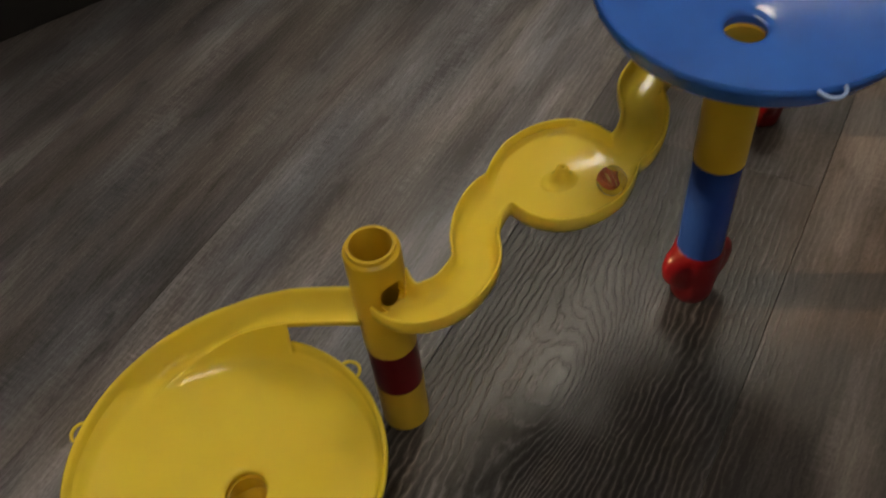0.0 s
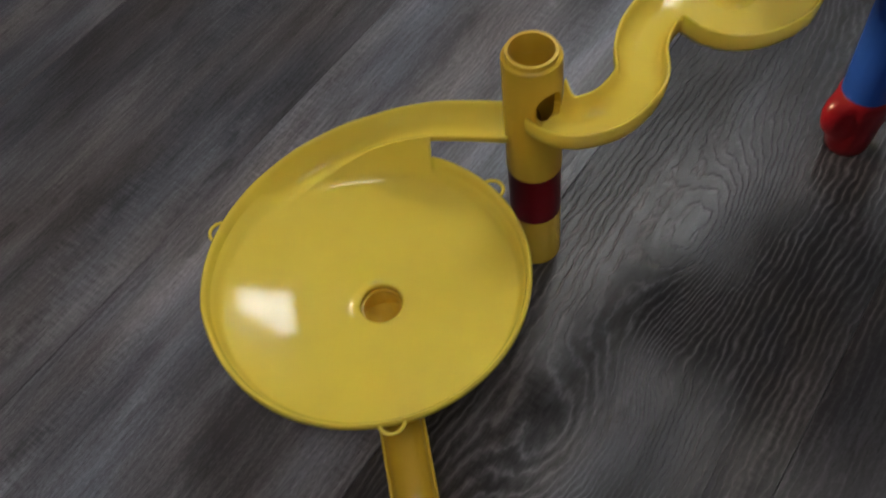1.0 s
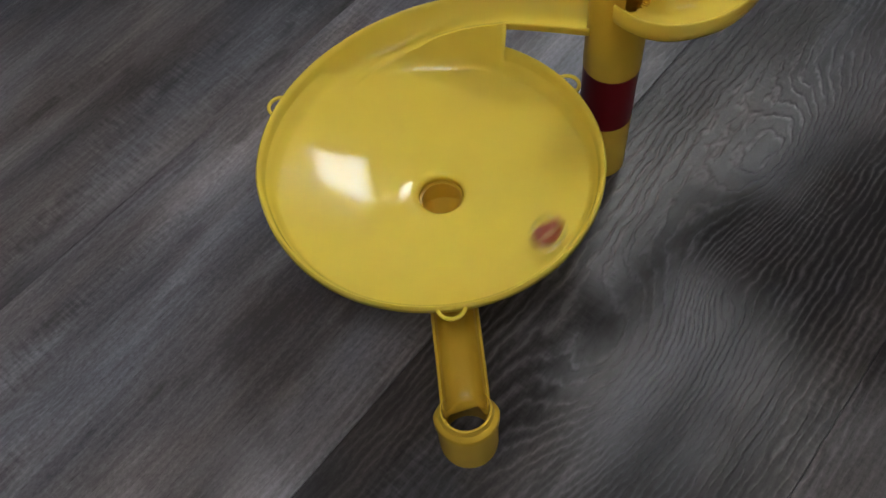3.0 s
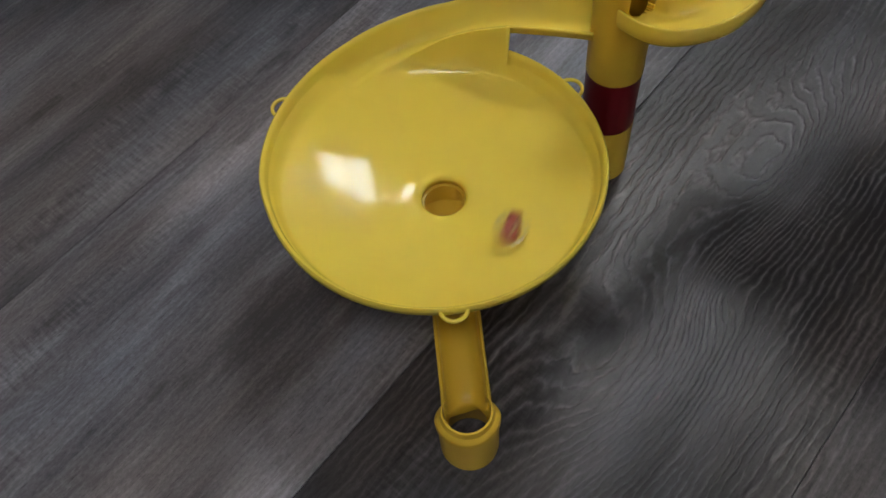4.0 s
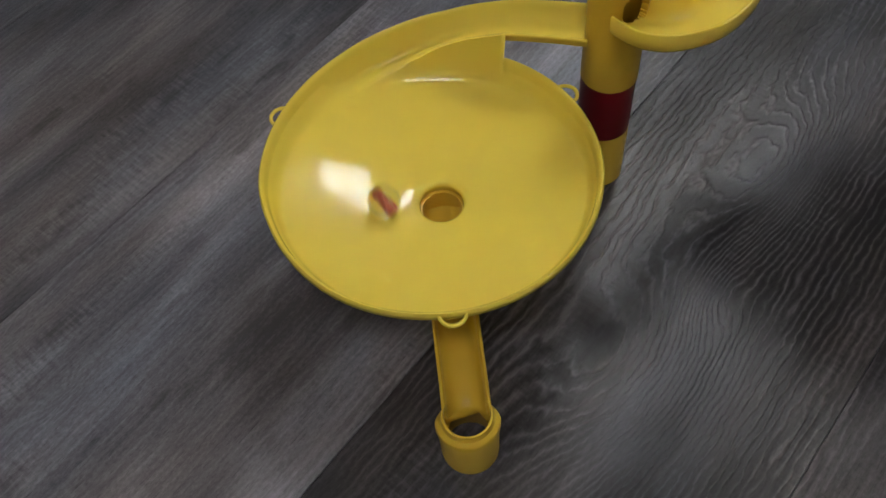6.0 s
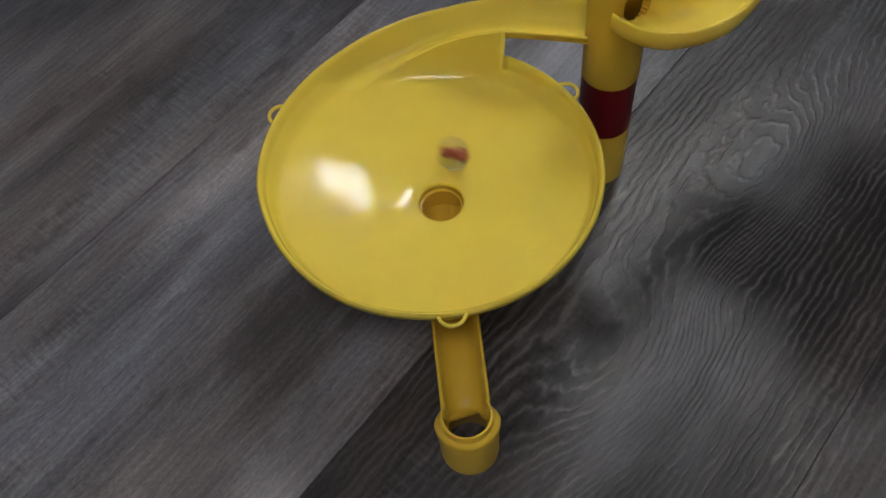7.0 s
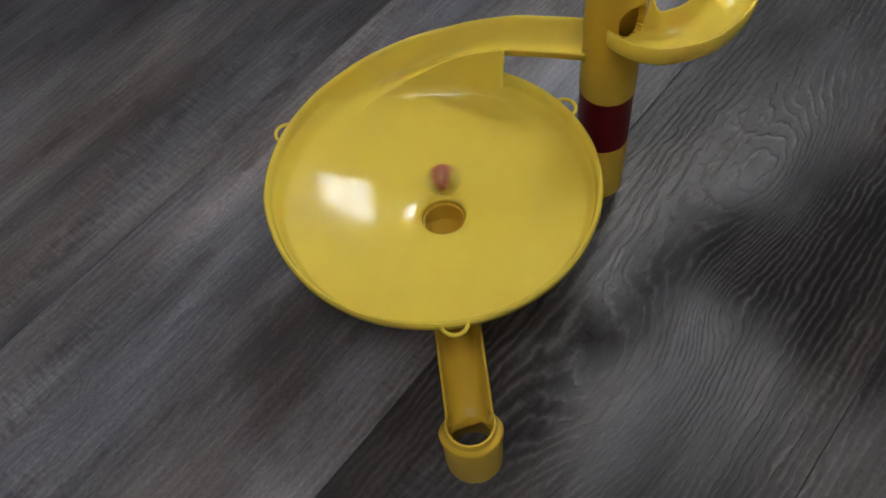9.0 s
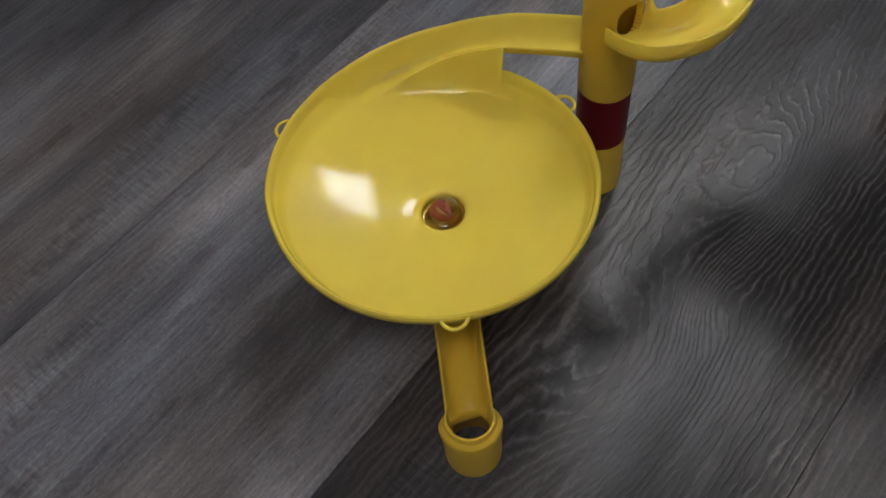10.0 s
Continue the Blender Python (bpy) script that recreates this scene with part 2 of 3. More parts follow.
def loft(sections, bm=None, capped=True):
    """A body through closed loops of points."""
    bm = bm or bmesh.new()
    rows = [[bm.verts.new(p) for p in s] for s in sections]
    k = len(rows[0])
    for p, q in zip(rows, rows[1:]):
        for j in range(k):
            bm.faces.new((p[j], p[(j + 1) % k], q[(j + 1) % k], q[j]))
    if capped:
        bm.faces.new(rows[0])
        bm.faces.new(rows[-1][::-1])
    return bm


def wire(points, radius, closed=False, sides=10, bm=None):
    """A round rod along points."""
    pts = [Vector(p) for p in points]
    sections = []
    for i, p in enumerate(pts):
        a, b = pts[max(i - 1, 0)], pts[min(i + 1, len(pts) - 1)]
        t = (b - a).normalized()
        s = t.cross(Vector((0, 0, 1)))
        s = s.normalized() if s.length > 1e-4 else Vector((1, 0, 0))
        n = s.cross(t)
        sections.append([p + radius * (math.cos(2 * math.pi * j / sides) * s + math.sin(2 * math.pi * j / sides) * n) for j in range(sides)])
    return loft(sections, bm)


def smooth_line(points, step):
    """A Catmull-Rom line through points, resampled at even steps."""
    pts = [Vector(p) for p in points]
    pts = [2 * pts[0] - pts[1]] + pts + [2 * pts[-1] - pts[-2]]
    fine = []
    for i in range(1, len(pts) - 2):
        a, b, c, d = pts[i - 1:i + 3]
        for k in range(40):
            t = k / 40
            fine.append(0.5 * (2 * b + (c - a) * t + (2 * a - 5 * b + 4 * c - d) * t * t + (3 * b - a - 3 * c + d) * t ** 3))
    fine.append(pts[-2])
    out, need = [fine[0]], step
    for a, b in zip(fine, fine[1:]):
        d = (b - a).length
        while need <= d and d > 0:
            out.append(a.lerp(b, need / d))
            need += step
        need -= d
    return out


def trough_loop(w, h, th, flare=0.0):
    """The cross-section of an open channel: outer half-width, depth, wall."""
    wi = w - th
    pool = 0.17 * (w - 0.0134) if w > 0.0134 else 0.0
    q = 1 - 0.45 * min(max((w - 0.0134) / 0.012, 0.0), 1.0)
    inner = [(wi, h), (wi - 0.0005 * q, h * 0.56), (wi - 0.0022 * q, h * 0.25 + pool), (wi - 0.0050 * q, h * 0.07 + pool), (wi - 0.0067 * q, h * 0.022 + pool), (wi - 0.0085 * q, pool)]
    outer = [(w - 0.0007, -th * 0.2 + h * 0.12), (w - 0.0026, -th + h * 0.02), (w - 0.006, -th)]
    left = [(-a, b) for a, b in inner]
    right = [(a, b) for a, b in inner[::-1]]
    loop = left + [(0.0, 0.0)] + right + [(wi + th * 0.3, h + 0.0004), (w - th * 0.2, h + 0.0003), (w, h - 0.0004), (w - 0.0001, h * 0.5)] + outer + [(-a, b) for a, b in outer[::-1]] + [(-w + 0.0001, h * 0.5), (-w, h - 0.0004), (-w + th * 0.2, h + 0.0003), (-wi - th * 0.3, h + 0.0004)]
    return [(x, z + flare * max(0.0, (z / h - 0.3) / 0.7) if x < 0 else z) for x, z in loop]


def channel(line, width, depth, th=0.0016, flare=lambda i: 0.0):
    """An open channel swept along a line; width and depth are functions of the index."""
    sections = []
    for i, p in enumerate(line):
        a, b = line[max(i - 1, 0)], line[min(i + 1, len(line) - 1)]
        t = Vector((b.x - a.x, b.y - a.y, 0)).normalized()
        s = Vector((t.y, -t.x, 0))
        sections.append([p + s * x + Vector((0, 0, z)) for x, z in trough_loop(width(i), depth(i), th, flare(i))])
    return loft(sections)


def tube(r_out, r_in, z0, z1, gone=lambda a, z: False, segments=96, rise=0.0012, taper=0.0):
    """A tube wall with openings where gone(angle, height) says so."""
    bm = bmesh.new()
    rows = max(1, round((z1 - z0) / rise))
    zs = [z0 + (z1 - z0) * j / rows for j in range(rows + 1)]
    ang = [2 * math.pi * i / segments for i in range(segments)]

    def grid(r):
        return [[bm.verts.new(((r - taper * (z - z0) / (z1 - z0)) * math.cos(a), (r - taper * (z - z0) / (z1 - z0)) * math.sin(a), z)) for z in zs] for a in ang]
    o, n = grid(r_out), grid(r_in)
    there = [[not gone((ang[i] + math.pi / segments + math.pi) % (2 * math.pi) - math.pi, (zs[j] + zs[j + 1]) / 2) for j in range(rows)] for i in range(segments)]
    for i in range(segments):
        k = (i + 1) % segments
        for j in range(rows):
            if not there[i][j]:
                continue
            bm.faces.new((o[i][j], o[k][j], o[k][j + 1], o[i][j + 1]))
            bm.faces.new((n[i][j], n[i][j + 1], n[k][j + 1], n[k][j]))
            if j == 0 or not there[i][j - 1]:
                bm.faces.new((o[i][j], n[i][j], n[k][j], o[k][j]))
            if j == rows - 1 or not there[i][j + 1]:
                bm.faces.new((o[i][j + 1], o[k][j + 1], n[k][j + 1], n[i][j + 1]))
            if not there[i - 1][j]:
                bm.faces.new((o[i][j], o[i][j + 1], n[i][j + 1], n[i][j]))
            if not there[k][j]:
                bm.faces.new((o[k][j], n[k][j], n[k][j + 1], o[k][j + 1]))
    bmesh.ops.delete(bm, geom=[v for v in bm.verts if not v.link_faces], context="VERTS")
    return bm


def table(rows, x):
    """Smoothly reads a value from sorted pairs."""
    return float(np.interp(x, [r[0] for r in rows], [r[1] for r in rows]))


def ease(x):
    x = min(max(x, 0.0), 1.0)
    return x * x * (3 - 2 * x)


# ---- the room ----
FLOOR_T = 0.012
ROOM = (ROOM_U0, WALL_U, ROOM_V0, WALL_V)            # along the boards and across them
TURNED = Matrix.Rotation(PLANK, 4, "Z")


def room():
    u0, u1, v0, v1 = ROOM
    slab = bmesh.new()
    box(slab, u0, u1, v0, v1, -0.10, -FLOOR_T, TURNED)
    floor = part("floor", slab, JOINT, None, "dark grey wood-look laminate floor of wide boards", False)
    tagged(floor, category="floor", kind="structure")
    for name, dims in (("wall_north", (u1, u1 + 0.12, v0 - 0.12, v1 + 0.12)), ("wall_south", (u0 - 0.12, u0, v0 - 0.12, v1 + 0.12)),
                       ("wall_west", None), ("wall_east", (u0, u1, v0 - 0.12, v0))):
        bm = bmesh.new()
        if dims:
            box(bm, *dims, -0.10, HEIGHT, TURNED)
        else:
            for p, q in ((u0, SUN_U0), (SUN_U1, u1)):
                box(bm, p, q, v1, v1 + 0.12, -0.10, HEIGHT, TURNED)
            box(bm, SUN_U0, SUN_U1, v1, v1 + 0.12, -0.10, SUN_Z0, TURNED)
            box(bm, SUN_U0, SUN_U1, v1, v1 + 0.12, SUN_Z1, HEIGHT, TURNED)
        tagged(part(name, bm, WALL, None, "plain pale painted wall of the room", False), category="wall", kind="structure")
    # the ceiling, open for the skylight's shaft and for the added fill light
    bm = bmesh.new()
    big = (SKY_X0, SKY_X1, SKY_Y0, SKY_Y1)
    loops = [[uv(u0 - 0.12, v0 - 0.12), uv(u1 + 0.12, v0 - 0.12), uv(u1 + 0.12, v1 + 0.12), uv(u0 - 0.12, v1 + 0.12)]]
    loops += [[Vector((x, y, 0)) for x, y in ((a, c), (b, c), (b, d), (a, d))] for a, b, c, d in (big, FILL)]
    edges = []
    for loop in loops:
        ring = [bm.verts.new((p.x, p.y, HEIGHT)) for p in loop]
        edges += [bm.edges.new((ring[k], ring[(k + 1) % 4])) for k in range(4)]
    bmesh.ops.triangle_fill(bm, use_beauty=True, use_dissolve=False, edges=edges)
    up = bmesh.ops.extrude_face_region(bm, geom=list(bm.faces))["geom"]
    bmesh.ops.translate(bm, vec=(0, 0, 0.16), verts=[g for g in up if isinstance(g, bmesh.types.BMVert)])
    tagged(part("ceiling", bm, CEILING, None, "plain white painted ceiling with a skylight and an added fill opening", False), category="ceiling", kind="structure")
    for name, label, (x0, x1, y0, y1), bars in (("window_1", "white framed skylight with a glazing bar in the ceiling", big, (0.845, 0.875)),
                                                ("fill_opening", "unseen framed ceiling opening added for fill light", FILL, (-0.115, -0.085))):
        skylight = empty(name, label, "skylight", kind="structure")
        bm = bmesh.new()
        f, z0, z1 = 0.035, HEIGHT + 0.05, HEIGHT + 0.10
        box(bm, x0, x0 + f, y0, y1, z0, z1)
        box(bm, x1 - f, x1, y0, y1, z0, z1)
        box(bm, x0 + f, x1 - f, y0, y0 + f, z0, z1)
        box(bm, x0 + f, x1 - f, y1 - f, y1, z0, z1)
        box(bm, *bars, y0 + f, y1 - f, z0 + 0.005, z1 - 0.005)
        part("window_frame", bm, FRAME, skylight, "", False)
        for a, b in ((x0 + f, bars[0]), (bars[1], x1 - f)):
            bm = bmesh.new()
            box(bm, a, b, y0 + f, y1 - f, z0 + 0.020, z0 + 0.024)
            part("pane", bm, PANE, skylight, "clear glass pane", False).visible_shadow = False
    side = empty("sun_opening", "unseen narrow framed opening added to let in a trimmed sunbeam", "window", kind="structure")
    p, q, low, high, f, d0, d1 = SUN_U0, SUN_U1, SUN_Z0, SUN_Z1, 0.010, v1 + 0.04, v1 + 0.08
    bm = bmesh.new()
    box(bm, p, p + f, d0, d1, low, high, TURNED)
    box(bm, q - f, q, d0, d1, low, high, TURNED)
    box(bm, p + f, q - f, d0, d1, low, low + f, TURNED)
    box(bm, p + f, q - f, d0, d1, high - f, high, TURNED)
    part("window_frame", bm, FRAME, side, "", False)
    bm = bmesh.new()
    box(bm, p + f, q - f, d0 + 0.020, d0 + 0.024, low + f, high - f, TURNED)
    part("pane", bm, PANE, side, "clear glass pane", False).visible_shadow = False
    # added screen: keeps the sun off the dish and track
    bm = bmesh.new()
    box(bm, p + 0.002, q - 0.002, v1 + 0.012, v1 + 0.016, SUN_GAP, high - 0.03, TURNED)
    box(bm, p + 0.002, q - 0.002, v1 + 0.006, v1 + 0.022, SUN_GAP - 0.008, SUN_GAP, TURNED, 0.002)
    box(bm, p + 0.002, q - 0.002, v1 + 0.002, v1 + 0.036, high - 0.035, high - 0.001, TURNED, 0.004)
    part("sun_mask", bm, DARK, side, "dark unseen screen added to trim the sunbeam", False)
    return floor


FLOOR = room()

# ---- marble run: dish with its entry ramp ----
DISH_Z, HOLE_R, HOLE_Z, CONE_R = 0.0938, 0.0123, 0.0649, 0.064
RIM_R = [(-180, 0.0878), (-167, 0.0858), (-149, 0.0840), (-128, 0.0826), (-100, 0.0808), (-60, 0.0802), (58.9, 0.0802)]
RAMP_R = [(59, 0.1012), (67, 0.0988), (82, 0.0945), (101, 0.0922), (120, 0.0908), (138, 0.0898), (154, 0.0893), (170, 0.0885), (180, 0.0878)]
RAMP_Z = [(59, 0.1165), (67, 0.1130), (82, 0.1080), (101, 0.1030), (120, 0.0990), (138, 0.0972), (154, 0.0960), (170, 0.0948), (200, DISH_Z)]
RIDGE_R = [(59, 0.0815), (70, 0.0808), (84, 0.0803), (100, 0.0795), (110, 0.0784), (117, 0.0772), (126, 0.0758), (134, 0.0750)]
RIDGE_Z = [(59, 0.1096), (65, 0.1060), (74, 0.1015), (84, 0.0958), (93, 0.0895), (103, 0.0850), (117, 0.0814), (134, 0.0790)]
BED_Z = [(59, 0.1035), (75, 0.0975), (84, 0.0928), (93, 0.0878), (103, 0.0845), (117, 0.0819), (126, 0.0816), (140, 0.0816)]


def cone(r):
    """The dish's height: a straight cone round the hole that steepens outwards."""
    x = r - HOLE_R
    return HOLE_Z + 0.148 * x + 0.5 * x * x if x < 0.021 else HOLE_Z + 0.0009 + 0.06 * x + 2.6 * x * x


def dish_profile(deg, ramp):
    """(radius, height) from the hole to the lip at a bearing."""
    big = table(RAMP_R, deg) if ramp else table(RIM_R, deg)
    top = table(RAMP_Z, deg) if ramp else DISH_Z
    if not ramp and deg < -160:
        top = table(RAMP_Z, deg + 360)
    inner = [(HOLE_R - 0.0004, HOLE_Z - 0.0028), (HOLE_R, HOLE_Z - 0.0010), (HOLE_R + 0.0010, HOLE_Z - 0.0001)]
    inner += [(r, cone(r)) for r in np.linspace(HOLE_R + 0.004, CONE_R, 9)]
    bend = min(big - 0.0064, 0.0803)
    deep = big - 0.0010 - bend
    def wall(bend, high, deep):
        """The last of the cone, the tight bend and the steep rise to a height."""
        foot_z = cone(bend)
        rise = high - 0.003 - foot_z
        return [(r, cone(r)) for r in (CONE_R + 0.6 * (bend - CONE_R), bend - 0.0004)] + \
               [(bend + f * deep, foot_z + g * rise) for f, g in ((0.06, 0.020), (0.20, 0.085), (0.38, 0.20), (0.57, 0.38), (0.75, 0.60))]
    span = top - 0.003 - cone(bend)
    cove = wall(bend, top, deep) + [(bend + f * deep, cone(bend) + g * span) for f, g in ((0.87, 0.67), (0.90, 0.73), (0.93, 0.79), (0.95, 0.85), (0.97, 0.90), (0.99, 0.95))]
    if ramp:
        k = ease((133 - deg) / 12)
        rr, bz = table(RIDGE_R, deg), table(BED_Z, deg)
        rz = max(table(RIDGE_Z, deg), cone(rr))
        near = ease((84 - deg) / 20)              # by the notch the ridge stands on the bowl's own wall
        wide = [(r, cone(r) + m * (rz - cone(r))) for r, m in ((0.0645 + f * (rr - 0.0645), m) for f, m in ((0.18, 0), (0.40, 0.01), (0.58, 0.05), (0.73, 0.14), (0.84, 0.29), (0.92, 0.52), (0.97, 0.78)))]
        ridged = [(a[0] * (1 - near) + b[0] * near, a[1] * (1 - near) + b[1] * near) for a, b in zip(wide, wall(0.0738, DISH_Z, 0.0054))]
        ridged += [(rr, rz), (rr + 0.0010, rz - 0.0002), (rr + 0.0018, bz + 0.0018 * ease((118 - deg) / 30)), (rr + 0.0042, bz + 0.0004), ((rr + big) / 2, bz + 0.0006), (big - 0.0036, bz + 0.0034)]
        radii = [a[0] * (1 - k) + b[0] * k for a, b in zip(cove, ridged)]
        cove = [(r, table(cove, r) * (1 - k) + table(ridged, r) * k) for r in radii]
    lip = [(big - 0.0009, top - 0.003), (big - 0.0005, top - 0.0004), (big, top), (big + 0.0003, top - 0.0006), (big + 0.0004, top - 0.0035)]
    return inner + cove + lip


def dish_surface(ramped):
    bm = bmesh.new()
    rows = []
    stations = [(d, False) for d in np.linspace(-180, 58.9, 90)]
    stations += [(d, ramped) for d in np.linspace(59, 180, 72, endpoint=False)] if ramped else [(d, False) for d in np.linspace(59, 177, 44)]
    for d, on in stations:
        prof = dish_profile(d, on) if ramped else dish_profile(0, False)
        a = radians(d)
        rows.append([bm.verts.new((r * math.cos(a), r * math.sin(a), z)) for r, z in prof])
    k = len(rows[0])
    n = len(rows)
    for i in range(n):
        p, q = rows[i], rows[(i + 1) % n]
        step = stations[i][1] != stations[(i + 1) % n][1] and abs(stations[i][0] - 58.9) < 0.05
        for j in range(k - 1):
            if step and j >= 18:
                continue
            bm.faces.new((p[j], q[j], q[j + 1], p[j + 1]))
    if ramped:                                    # the entry ramp runs on straight from the spiral's upper end
        last = rows[90][19:]
        for k in range(1, 13):
            f = k / 12
            row = [bm.verts.new((v.co.x + 0.0395 / 12, v.co.y - (0.0130 + 0.0040 * f) / 12, v.co.z + 0.0045 / 12)) for v in last]
            for j in range(len(row) - 1):
                bm.faces.new((last[j], last[j + 1], row[j + 1], row[j]))
            last = row
    return bm


def thicken(ob, amount):
    s = ob.modifiers.new("wall", "SOLIDIFY")
    s.thickness, s.offset = amount, 0.0
    s.use_even_offset = False
    return ob


def ear(parent, material, deg, r, z, label="small moulded loop"):
    a = radians(deg)
    pts = []
    for k in range(15):
        t = math.pi * k / 14
        x, y = 0.0055 * math.sin(t) * 1.15 - 0.0005, 0.0062 * math.cos(t)
        pts.append(((r + x) * math.cos(a) - y * math.sin(a), (r + x) * math.sin(a) + y * math.cos(a), z))
    return part("ear_loop", wire(pts, 0.0010), material, parent, label)


def yellow_dish():
    thing = empty("funnel_dish", "round yellow plastic marble-run funnel dish with a side entry ramp", "toy funnel", "marble run pieces")
    bowl = thicken(part("bowl", dish_surface(True), YELLOW, thing, "glossy yellow funnel bowl with a centre hole and entry ramp", True, 80), 0.0016)
    stem = revolve([(0.0138, 0.0645), (0.0138, 0.0560), (0.0150, 0.0555), (0.0150, 0.0400), (0.0104, 0.0400), (0.0104, 0.0597), (0.0118, 0.0600), (0.0120, 0.0640)])
    part("stem", stem, SHADED_AMBER, thing)
    ear(bowl, YELLOW, 150, 0.0897, 0.0935)
    ear(bowl, YELLOW, -90, 0.0806, 0.0925)
    ear(bowl, YELLOW, 30, 0.0806, 0.0925)
    return thing


def chute():
    """The channel that leads from under the dish into the cup on the floor."""
    thing = empty("outlet_chute", "yellow plastic chute ending in a round cup on the floor", "toy chute", "marble run pieces", at=(0.0016, -0.1087, 0))
    line = smooth_line([(-0.0016, 0.122, 0.0475), (-0.0012, 0.08, 0.0425), (-0.0006, 0.04, 0.036), (0, 0.012, 0.0312), (0, -0.0040, 0.0290)], 0.004)
    trough = channel(line, lambda i: 0.0119, lambda i: 0.0132)
    for v in trough.verts:                      # the floor ends in a round drop hole over the cup
        if v.co.y < 0.012 and abs(v.co.x) < 0.0118:
            stop = math.sqrt(max(0.0086 ** 2 - v.co.x ** 2, 0.0)) - 0.001
            v.co.y = stop + (v.co.y + 0.004) * (0.012 - stop) / 0.016
    part("trough", trough, SHADED_AMBER, thing, "long sloping open trough", True, 75)
    cup = revolve([(0.0148, 0.0), (0.0150, 0.003), (0.0151, 0.0290), (0.0116, 0.0290), (0.0098, 0.0270), (0.0095, 0.0262), (0.0128, 0.0250), (0.0130, 0.0)])
    ring = [(0.0151, 0.0290), (0.0151, 0.0330), (0.0160, 0.0340), (0.0161, 0.0395), (0.0157, 0.0405), (0.0136, 0.0418), (0.0126, 0.0450), (0.0115, 0.0450), (0.0111, 0.0430), (0.0110, 0.0290)]
    open_to, turns = radians(56), 60
    rows = []
    for k in range(turns + 1):
        a = math.pi / 2 + open_to + (2 * math.pi - 2 * open_to) * k / turns
        full = ease(min(k, turns - k) / 11)        # the collar dies away into the trough's walls
        rows.append([Vector(((0.0112 + (r - 0.0112) * (0.25 + 0.75 * full)) * math.cos(a), (0.0112 + (r - 0.0112) * (0.25 + 0.75 * full)) * math.sin(a), z)) for r, z in ring])
    loft(rows, cup)
    part("cup", cup, SHADED_AMBER, thing, "round socket cup with a raised collar")
    return thing


COLUMN = (0.0970, 0.0610)


def column():
    thing = empty("support_column", "stacked yellow and red plastic tube column standing on the floor", "toy column", "marble run pieces", at=(*COLUMN, 0))
    part("lower_tube", tube(0.0150, 0.0122, 0.0, 0.0430, rise=0.02), SHADED_AMBER, thing)
    part("red_tube", tube(0.0149, 0.0122, 0.0430, 0.0830, rise=0.02), RED, thing, "dark red plastic tube section")

    def gone(a, z):
        slot = abs((a - radians(-66)) / radians(31)) ** 2.4 + abs((z - 0.1390) / 0.0106) ** 2.4 < 1
        way_out = ((abs(a) - radians(158)) / radians(40)) ** 2 + ((z - 0.1165) / 0.0095) ** 2 < 1 and a > 0
        return slot or way_out
    part("slotted_tube", tube(0.0153, 0.0118, 0.0830, 0.1640, gone, 128, 0.0009), SHADED_AMBER, thing, "upright yellow tube with an oval slot")
    part("rim", revolve([(0.0153, 0.1638), (0.0150, 0.1650), (0.0132, 0.1660), (0.0130, 0.1685), (0.0113, 0.1685), (0.0111, 0.1560), (0.0120, 0.1550), (0.0120, 0.1638)]), SHADED_AMBER, thing, "stepped open top rim")
    return thing


TOWER = (0.3110, 0.0950)
BOWL_AT = (0.2095, 0.0872)


def s_track():
    """The S-shaped channel with a round pool and a peg in its middle."""
    thing = empty("swirl_track", "S-shaped yellow plastic marble track with a round middle pool", "toy track", "marble run pieces")
    cx, cy = BOWL_AT
    half = [(0.0985, 0.0590), (0.1010, 0.0485), (0.1085, 0.0388), (0.1195, 0.0350), (0.1340, 0.0372), (0.1485, 0.0490), (0.1528, 0.0650), (0.1597, 0.0775), (0.1705, 0.0860), (0.1860, 0.0880)]
    pts = half + [(cx, cy)] + [(2 * cx - x, 2 * cy - y) for x, y in half[::-1]]
    total = sum(math.dist(a, b) for a, b in zip(pts, pts[1:]))
    run, flat = 0.0, []
    for i, p in enumerate(pts):
        run += math.dist(pts[i - 1], p) if i else 0
        f = run / total - 0.5                     # the pool lies flatter than the channels
        g = 0.55 * f if abs(f) < 0.12 else math.copysign(0.066 + (abs(f) - 0.12) * 0.434 / 0.38, f)
        flat.append((*p, 0.1510 + 0.0470 * g))
    line = [p for p in smooth_line(flat, 0.0012) if min(math.hypot(p.x - TOWER[0], p.y - TOWER[1]), math.hypot(p.x - COLUMN[0], p.y - COLUMN[1])) > 0.0125]

    def width(i):
        p = line[i]
        s2 = (p.x - cx) ** 2 + (p.y - cy) ** 2
        wide = math.sqrt(max(0.0380 ** 2 - s2, 0.0))
        return (0.0134 ** 6 + wide ** 6) ** (1 / 6)

    def flare(i):
        return 0.0115 * math.exp(-((math.hypot(line[i].x - COLUMN[0], line[i].y - COLUMN[1]) - 0.010) / 0.0075) ** 2)
    part("channel", channel(line, width, lambda i: 0.0112, 0.0016, flare), YELLOW, thing, "glossy open yellow channel", True, 75)
    peg = revolve([(0.0003, 0.0088), (0.0011, 0.0092), (0.0014, 0.0110), (0.0024, 0.0114), (0.0033, 0.0104), (0.0040, 0.0076), (0.0054, 0.0042), (0.0072, 0.0022), (0.0092, 0.0010), (0.0112, 0.0000), (0.0130, -0.0022)], 40, False)
    ob = part("peg", peg, YELLOW, thing, "small blunt centre peg")
    ob.location = (cx, cy, 0.1510)
    return thing


